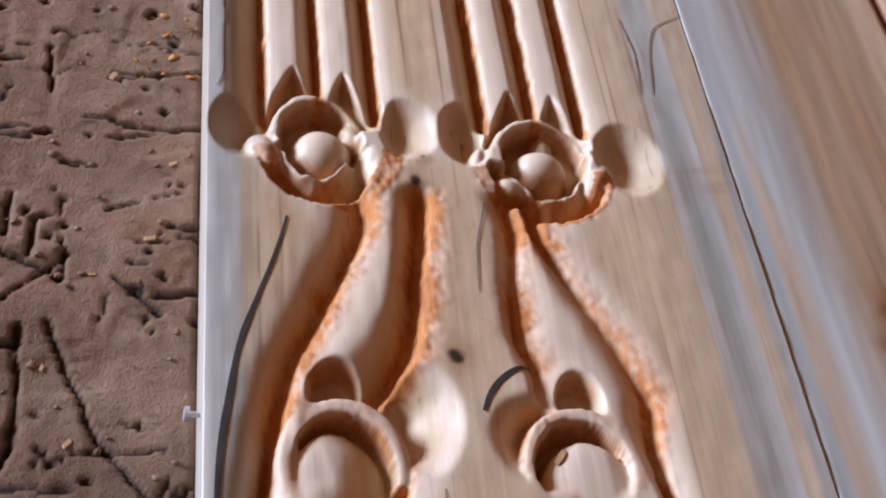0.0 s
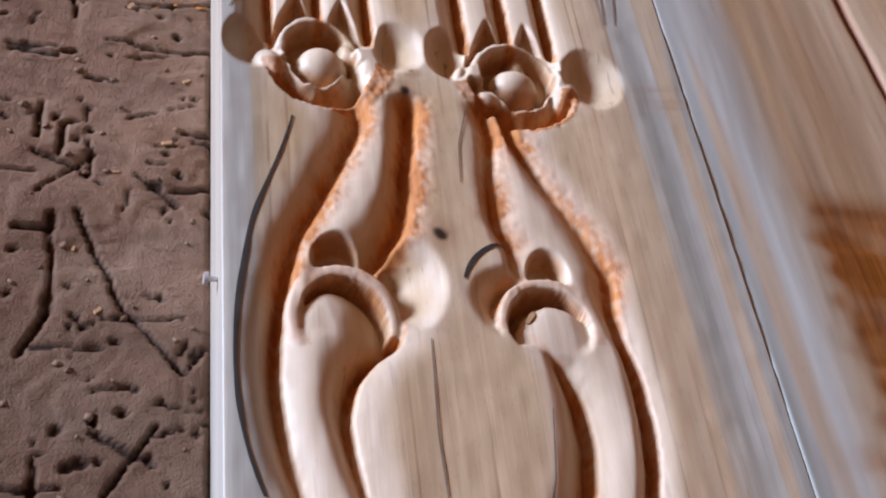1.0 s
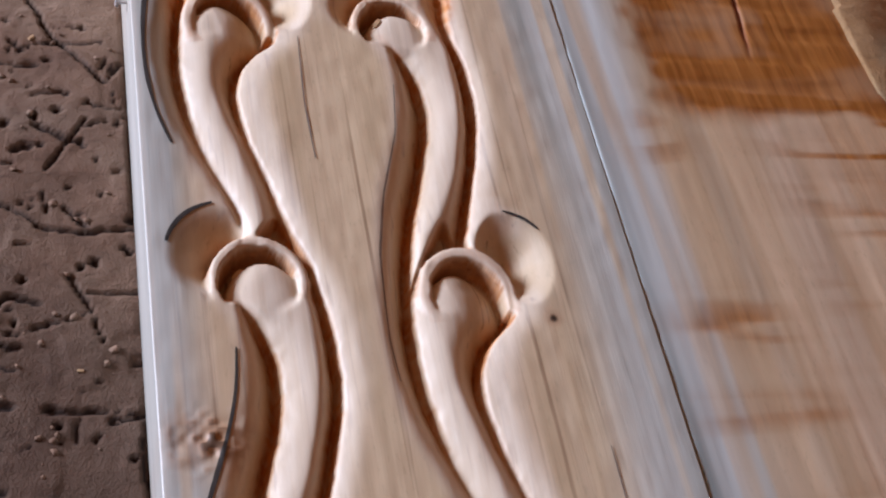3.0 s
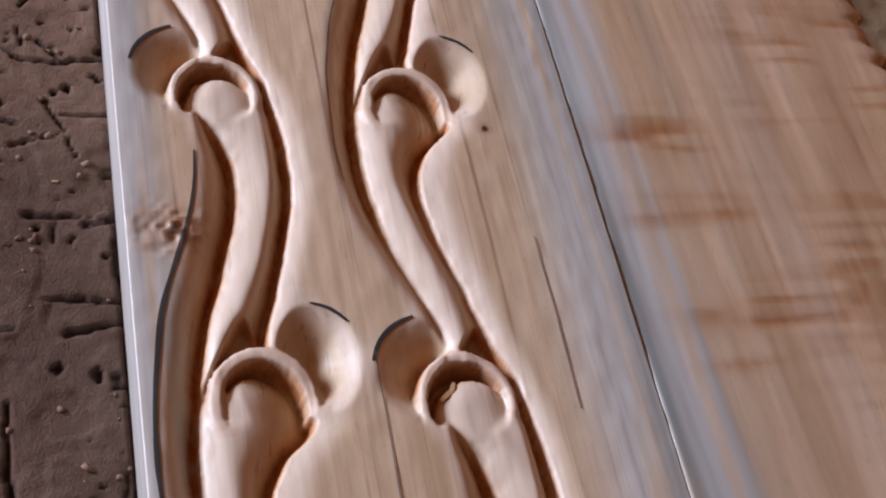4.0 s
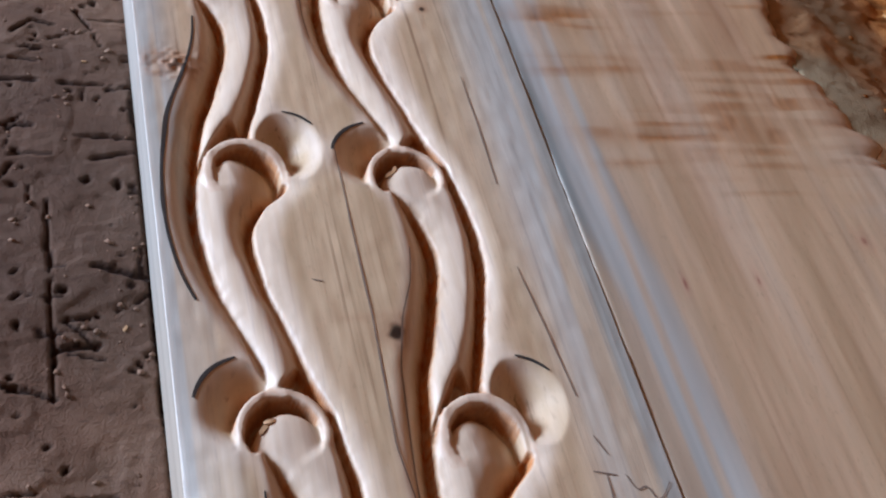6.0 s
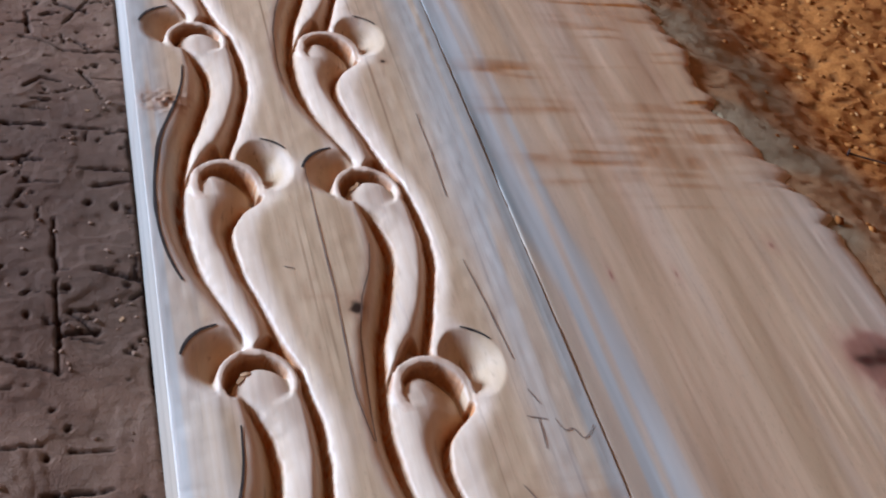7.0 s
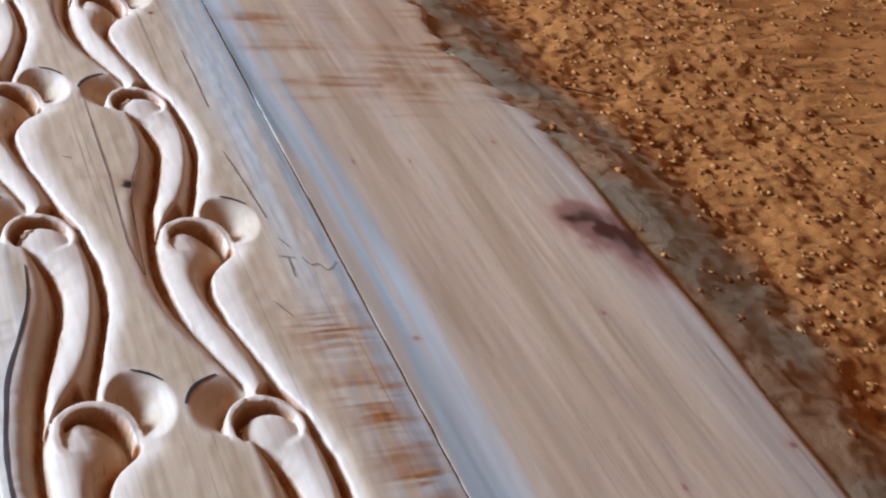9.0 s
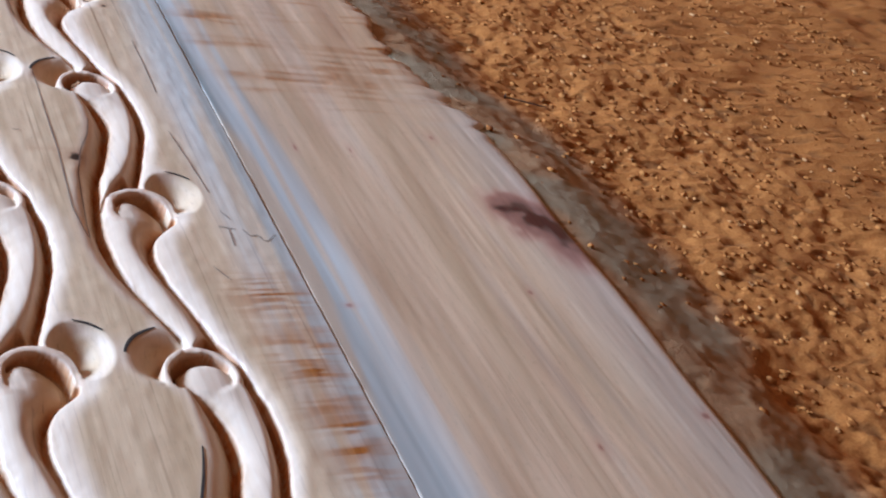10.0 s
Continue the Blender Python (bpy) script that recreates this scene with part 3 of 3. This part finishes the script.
for x0, y0, rx, ry in ((192, -640, 26, 24), (196, -700, 22, 30), (199, -770, 20, 42), (200, -860, 22, 40), (200, 92, 18, 9)):
    saw = np.maximum(saw, bump(BX, BY, x0, y0, rx, ry) * (0.18 + 0.5 * saw_rows(BX, BY, 8.0, 54) + 0.5 * saw_rows(BX, BY, 2.4, 56)) * (1.2 if y0 < 0 else 0.5))
saw *= step(150, 172, BX)
knot = np.zeros_like(BX)
for x0, y0, r in ((105.1, -477.7, 5.6), (87, -1, 4), (171.5, -226, 2.5), (80, 84, 3), (84, 98, 2.5)):
    far = np.hypot(BX - x0, (BY - y0) * 0.8) + 2.2 * (grain(BX, BY, 4, 57) - 0.5)
    knot = np.maximum(knot, 0.9 * step(r, r * 0.1, far) + 0.28 * step(r * 2.6, r, far))
# the torn burr near the outer edge
burr = bump(BX, BY, 16, -278, 15, 11)
knot = np.maximum(knot, burr * 0.8 * step(0.5, 0.7, grain(BX, BY, 3.5, 58)))
saw = np.maximum(saw, burr * 0.55)
# not a knot: outer edge and side coloured darker to offset the light they catch
knot = np.maximum(knot, 0.12 * step(0.5, -2.2, BX))
knot = np.maximum(knot, 0.3 * bump(BX, BY, 99, -468, 18, 4) * (0.5 + grain(BX * 0.3, BY, 4, 60)))
knot = np.maximum(knot, 0.2 * bump(BX, BY, 105, -479, 12, 14))
bz += burr * (grain(BX, BY, 3.5, 58) - 0.6) * 2.5
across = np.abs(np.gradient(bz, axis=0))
# highlight mask: rib tops and margins beside the cuts, not the deep hollows
cutting = step(0.4, 1.2, np.abs(bz)) * (BX > 8)
crest_light = sum(np.roll(np.roll(cutting, u, 1), v, 0) for u in range(-12, 13, 4) for v in range(-12, 13, 6)) / 35
crest_light = step(0.12, 0.6, crest_light + 0.12 * (grain(BX * 2, BY * 0.15, 12, 59) - 0.5)) * step(178, 160, BX) * step(-6, -2, bz)
# the slope term puts shade into the colour of walls that face along the board
torn_shade = np.clip(torn_shade * (1 + 0.9 * step(-90, -40, BY)) + 0.6 * step(0.35, 1.3, across) * step(-0.5, -3, bz), 0, 1)
board = new("carved_board")
tagged(board, "thick pale timber board with hand-carved scrolling ribs, grooves and flowers", "carved board")
body = new("body", sheet("body", bx / 1000, by / 1000, bz / 1000, CARVED, (("sap", sap), ("saw", saw), ("knot", knot), ("torn", torn_shade), ("crest_light", crest_light)), bottom=GROUND_Z / 1000))
body.parent = board


def face(x, y):
    i, j = np.clip((x + 3.0) / 0.85, 0, len(bx) - 1.001), np.clip(y + 1000.0, 0, len(by) - 1.001)
    a, b = i.astype(int), j.astype(int)
    f, g = i - a, j - b
    return (bz[b, a] * (1 - f) + bz[b, a + 1] * f) * (1 - g) + (bz[b + 1, a] * (1 - f) + bz[b + 1, a + 1] * f) * g


# marker strokes that follow the outer groove, and short ticks round the scoops
def groove_line(nodes, shift, y0, y1, inset=0.0):
    ys = np.arange(y0, y1, -4.0)
    return np.stack([EDGE0(phase(ys, nodes)) + shift + inset, ys], 1)


for nodes, shift, runs in ((NODES_L, 0, ((62, -128), (-236, -455), (-560, -800))), (NODES_R, SHIFT_R, ((-770, -900),))):
    for y0, y1 in runs:
        part("marker_line", ribbon(groove_line(nodes, shift, y0, y1, 0.6), 2.1, face), INK, board, "black marker line along the groove")
for nodes, shift in ((NODES_L, 0), (NODES_R, SHIFT_R)):
    for kind, top in nodes[:5]:
        if top == -21:
            continue
        sx, sy, sa, sb = (69, top - 5, 21.5, 25.5) if kind > 0 else (31, top - 7, 26.5, 28.0)
        angles = np.radians(np.arange(84, 34, -6) if kind > 0 else np.arange(100, 172, 6))
        arc = np.stack([sx + shift + sa * np.cos(angles), sy + sb * np.sin(angles)], 1)
        part("marker_tick", ribbon(arc, 2.6 if kind < 0 else 2.0, face), INK, board, "short black marker tick")
for path in (((96, -346), (95, -415), (95, -467), (92, -543), (96, -575)), ((123, -423), (119, -445), (110, -468), (103, -500), (97, -575)),
             ((77, -56), (75, -100), (76, -135)), ((121, -87), (117, -118), (105, -156), (98, -190), (95.5, -235), (97, -255)),
             ((181.3, -291), (181.7, -336), (181, -380)), (((176.5, -440)), (180.8, -481), (184.4, -523)), ((187, 194), (190, 170), (187.5, 143)),
             ((219, 200), (203, 190), (198, 175), (193, 143)), ((186, -567), (185.5, -577), (184.4, -588)), ((180, -565), (191, -568)), ((186, -546), (190, -557)),
             ((195, -568), (198, -579), (203.5, -573), (206, -585), (211, -580), (215, -574)), ((165, -610), (172, -625)), ((69, -442), (75, -444)), ((4.2, 290), (4.3, 140), (1, 132)), ((107, 74), (101, 52), (99, 28))):
    part("pencil_line", ribbon(path, 0.95, face), PENCIL, board, "thin pencil line")

# ---- the second board beside it, with a waney outer edge ----
py_ = np.arange(-1050.0, 330.01, 2.0)
s_ = np.linspace(0, 1, 150)


W = wane(py_)[:, None]
PX = 218.87 + (W - 218.87) * (1 - (1 - s_[None]) ** 1.25)
PY = np.repeat(py_[:, None], 150, 1)
away = W - PX
pz = 0.0 - (PX - 219) * 0.034 - 5.5 * step(-150, 20, PY) * step(230, 330, PX)
pz += (grain(PX, PY * 0.25, 26, 63) - 0.5) * 1.6 + (grain(PX * 3, PY * 0.3, 9, 64) - 0.5) * 0.2
pz -= (3 + 3 * step(-520, -380, PY)) * np.exp(-away / (3 + 8 * step(-520, -380, PY) * grain(PY, PY * 0, 50, 65)))
pz -= 0.2 * np.exp(-(PX - 218.87) / 0.7)
# a long dark drying crack in the far half
crack = np.exp(-((PX - np.interp(PY, (-60, -10, 60, 126, 330), (332, 339, 345, 342, 335)) - 2 * (grain(PY, PY * 0, 30, 78) - 0.5)) / (1.0 + 1.6 * step(40, 200, PY))) ** 2) * step(-60, -20, PY)
pz -= 3 * crack
psap = step(276, 236, PX + 22 * (grain(PX, PY * 0.1, 18, 66) - 0.5)) * (0.35 + 0.65 * step(0.35, 0.6, grain(PX * 2.2, PY * 0.05, 14, 67)))
psap = np.maximum(psap, 0.4 * step(70, 10, away) * step(-250, -420, PY))
psap = np.maximum(psap, 0.14 * step(0.5, 0.75, grain(PX * 1.5, PY * 0.06, 22, 77)))
psaw = 1.35 * step(254, 276, PX + 14 * (grain(PX, PY, 9, 72) - 0.5)) * step(-112, -84, PY + 14 * (grain(PX, PY, 20, 73) - 0.5)) * step(48, 30, PY) * (0.7 + 0.3 * saw_rows(PX, PY, 13, 70)) * (0.7 + 0.3 * step(0.25, 0.55, grain(PX, PY, 34, 71)))
for x0, y0, rx, ry, k in ((375, -125, 42, 56, 1.2), (400, -240, 64, 95, 0.85), (262, -235, 30, 16, 0.75), (266, -278, 34, 10, 0.8), (290, -336, 40, 12, 0.75),
                          (270, -366, 20, 5, 0.5), (350, -330, 44, 60, 0.5), (255, -120, 20, 30, 0.4)):
    psaw = np.maximum(psaw, 1.35 * k * bump(PX, PY, x0, y0, rx, ry) * (0.25 + 0.75 * saw_rows(PX, PY, 6, 68)))
pz -= psaw * saw_rows(PX, PY, 11, 68) * 0.9
pknot = np.zeros_like(PX)
for x0, y0, rx, ry in ((438, -562, 11, 27), (418, -533, 23, 12), (430, -545, 17, 17), (391.5, -427, 3.5, 5), (377, -639, 3, 5), (437, -771, 4, 5), (345.6, -793, 3.5, 6), (240, -653, 4, 2), (267, -455, 1.4, 7), (312, -455, 1.4, 6)):
    far = np.sqrt(((PX - x0) / rx) ** 2 + ((PY - y0) / ry) ** 2) + (0.5 if rx < 8 else 0.6) * (grain(PX, PY, 7, 69) - 0.5) + (0.0 if rx < 8 else 0.5) * (grain(PX, PY, 19, 76) - 0.5)
    pknot = np.maximum(pknot, 0.5 * step(1.0, 0.0, far) + 0.55 * step(3.1, 0.5, far) * step(385, 405, PX) * step(-455, -490, PY) * step(-640, -600, PY) + 0.12 * step(3.0, 0.8, far))
pknot = np.maximum(pknot, 0.85 * crack)
plank = new("plank", sheet("plank", PX / 1000, PY / 1000, pz / 1000, PLANK, (("sap", psap), ("saw", psaw), ("knot", pknot), ("torn", psaw * 0)), bottom=GROUND_Z / 1000))
tagged(plank, "pale rough-sawn timber plank with waney edge and dark knot", "plank")


# ---- unseen shed added to shape the light: brown walls with one opening, and a roof ----
# saturated brown, chosen to warm the light that the added walls throw back
BOUNCE_BROWN = plain("warm brown of the unseen walls", (0.245, 0.10, 0.037), 0.9, 0.0, 0.2, 6)


def slab(name, x0, x1, y0, y1, z0, z1, label):
    bm = bmesh.new()
    bmesh.ops.create_cube(bm, size=1.0, matrix=Matrix.LocRotScale(((x0 + x1) / 2, (y0 + y1) / 2, (z0 + z1) / 2), None, (x1 - x0, y1 - y0, z1 - z0)))
    me = bpy.data.meshes.new(name)
    bm.to_mesh(me)
    bm.free()
    me.materials.append(BOUNCE_BROWN)
    return tagged(new(name, me), label, "wall", kind="structure")


slab("unseen_wall_east", 3.0, 3.2, -4, 5.5, -0.15, 3.4, "unseen brown wall, added to dim and warm the bounced light")
slab("unseen_wall_south", WALL_X - 0.2, 3.2, -4.2, -4, -0.15, 3.4, "unseen brown wall, added to dim and warm the bounced light")
slab("unseen_wall_north", WALL_X - 0.2, 3.2, 5.5, 5.7, -0.15, 3.4, "unseen brown wall, added to dim and warm the bounced light")
wx = WALL_X
for y0, y1, z0, z1 in ((-4, OPEN_Y[0], -0.15, 3.4), (OPEN_Y[1], 5.5, -0.15, 3.4), (*OPEN_Y, -0.15, OPEN_Z[0]), (*OPEN_Y, OPEN_Z[1], 3.4)):
    slab("unseen_wall_west", wx - 0.2, wx, y0, y1, z0, z1, "unseen brown wall piece, added round the opening that holds the daylight lamp")
slab("unseen_ceiling", WALL_X - 0.2, 3.2, -4.2, 5.7, 3.4, 3.5, "unseen brown roof slab, added to keep out light from above")

# ---- small things ----
def rod(bm, a, b, r0, r1, sides=10):
    a, b = Vector(a), Vector(b)
    m = Matrix.Translation((a + b) / 2) @ (b - a).to_track_quat("Z", "Y").to_matrix().to_4x4()
    bmesh.ops.create_cone(bm, cap_ends=True, segments=sides, radius1=r0, radius2=r1, depth=(b - a).length, matrix=m)


nail = new("nail")
nail.location = (-0.003, -0.0155, -0.020)
tagged(nail, "bright steel nail head driven into the board's edge", "nail")
bm = bmesh.new()
rod(bm, (0.012, 0, 0), (-0.004, 0, 0.0005), 0.0011, 0.0011)
part("shank", bm, STEEL, nail)
bm = bmesh.new()
rod(bm, (-0.004, 0, 0.0005), (-0.0056, 0, 0.0007), 0.0030, 0.0026, 14)
part("head", bm, STEEL, nail)

twig = new("iron_nail")
zt = (GROUND_Z + gz[np.searchsorted(gy, -297), np.searchsorted(gx, 552)]) / 1000
tagged(twig, "dark rusty iron nail lying on the loose sawdust soil", "nail")
bm = bmesh.new()
rod(bm, (0.536, -0.286, zt + 0.003), (0.572, -0.306, zt + 0.004), 0.0009, 0.0005)
part("shank", bm, IRON, twig)
bm = bmesh.new()
rod(bm, (0.5352, -0.2855, zt + 0.003), (0.5362, -0.2861, zt + 0.003), 0.0034, 0.0034, 12)
part("head", bm, IRON, twig)


def scatter(name, label, count, area, size, mat, seed, stretch=(1, 1, 0.6)):
    """Many small irregular bits lying on the ground, as one mesh."""
    r = np.random.default_rng(seed)
    verts, faces = [], []
    base = np.array([(0, 0, 1), (1, 0, 0.1), (0.3, 0.95, 0), (-0.8, 0.6, 0.1), (-0.8, -0.6, 0), (0.3, -0.95, 0.1), (0, 0, -0.6)])
    tri = [(0, 1, 2), (0, 2, 3), (0, 3, 4), (0, 4, 5), (0, 5, 1), (6, 2, 1), (6, 3, 2), (6, 4, 3), (6, 5, 4), (6, 1, 5)]
    for _ in range(count):
        x, y = r.uniform(area[0], area[1]), r.uniform(area[2], area[3])
        s = size * r.uniform(0.35, 1.0) ** 1.6
        if 440 < x < 545 and r.random() < 0.85:
            continue
        i, j = min(np.searchsorted(gx, x), len(gx) - 1), min(np.searchsorted(gy, y), len(gy) - 1)
        a = r.uniform(0, 6.28)
        p = base * (np.array(stretch) * s * r.uniform(0.7, 1.3, 3)) + r.normal(0, 0.15 * s, (7, 3))
        p = np.stack([p[:, 0] * math.cos(a) - p[:, 1] * math.sin(a), p[:, 0] * math.sin(a) + p[:, 1] * math.cos(a), p[:, 2]], 1)
        p += (x, y, gz[j, i] + GROUND_Z + 0.2 * s)
        k = len(verts)
        verts.extend((p / 1000).tolist())
        faces.extend([(k + u, k + v, k + w) for u, v, w in tri])
    me = bpy.data.meshes.new(name)
    me.from_pydata(verts, [], faces)
    me.materials.append(mat)
    me.polygons.foreach_set("use_smooth", [True] * len(faces))
    return tagged(new(name, me), label, kind="stuff")


def chip(x, y, long, turn):
    """A pale splinter of wood lying on the clay."""
    bm = bmesh.new()
    bmesh.ops.create_cube(bm, size=1.0, matrix=Matrix.LocRotScale(None, None, (long, long * 0.55, long * 0.25)))
    for v in bm.verts:
        v.co.x += 0.35 * v.co.y * (1 if v.co.z > 0 else 0.4)
        v.co.y *= 1.0 - 0.5 * abs(v.co.x) / long
    bmesh.ops.bevel(bm, geom=bm.edges[:], offset=long * 0.05, segments=1, affect="EDGES")
    me = bpy.data.meshes.new("wood_chip")
    bm.to_mesh(me)
    bm.free()
    me.materials.append(CHIP)
    ob = new("wood_chip", me)
    i, j = np.searchsorted(gx, x), np.searchsorted(gy, y)
    ob.matrix_world = pose(x / 1000, y / 1000, (GROUND_Z + gz[j, i] + long * 110) / 1000, 4, 6, turn)
    return tagged(ob, "pale splintered wood chip lying on the packed clay", "wood chip", "chips on the clay")


for x, y, long, turn in ((-44, 197, 0.006, 70), (-23.6, 94.8, 0.005, 20), (-50, -4.5, 0.004, 50), (-46, 76, 0.003, 10), (-62, 30, 0.003, 80), (-15, 140, 0.004, 35), (-30, -210, 0.003, 0), (-18, -420, 0.004, 60), (-9, -560, 0.005, 25)):
    chip(x, y, long, turn)


def sliver(x, y, turn, long, wide):
    """A small curled shaving left lying in the carving."""
    bm = bmesh.new()
    last = None
    c, s = math.cos(radians(turn)), math.sin(radians(turn))
    for i in range(9):
        f = i / 8 - 0.5
        lift = 0.7 * (1 - 4 * f * f) + 0.2
        row = []
        for w, t in ((-0.5, 0), (0.5, 0), (0.5, 0.5), (-0.5, 0.5)):
            px, py = f * long, w * wide * (1 - 1.4 * f * f)
            gx_, gy_ = x + px * c - py * s, y + px * s + py * c
            row.append(bm.verts.new((gx_ / 1000, gy_ / 1000, (float(face(np.array([x]), np.array([y]))[0]) + lift + t) / 1000)))
        if last:
            for k in range(4):
                bm.faces.new((last[k], last[(k + 1) % 4], row[(k + 1) % 4], row[k]))
        else:
            bm.faces.new(row)
        last = row
    bm.faces.new(last[::-1])
    bmesh.ops.recalc_face_normals(bm, faces=bm.faces)
    me = bpy.data.meshes.new("wood_shaving")
    bm.to_mesh(me)
    bm.free()
    me.materials.append(CHIP)
    return tagged(new("wood_shaving", me), "small curled pinkish wood shaving lying in the carving", "wood shaving", "shavings in the carving")


for x, y, turn, long, wide in ((35, -526, 50, 7, 2.4), (38, -523, 10, 6, 2), (124, -367, 40, 8, 2.2), (127, -364, 65, 6, 2), (35, -196, 45, 6, 2), (120, -42, 55, 7, 2.2), (122, -706, 40, 6, 2)):
    sliver(x, y, turn, long, wide)

scatter("soil_crumbs", "orange-brown crumbs of sawdust soil lying beside the plank", 5200, (458, 1150, -760, 480), 4.2, CLOD, 3, (1.1, 0.95, 0.18))
scatter("clay_crumbs", "small grey-brown crumbs on the packed clay floor", 420, (-190, -4, -700, 280), 2.4, EARTH, 4)
scatter("wood_shavings", "small orange wood chips lying on the packed clay floor", 26, (-34, -4, 196, 262), 2.6, CLOD, 5, (1.6, 0.8, 0.3))
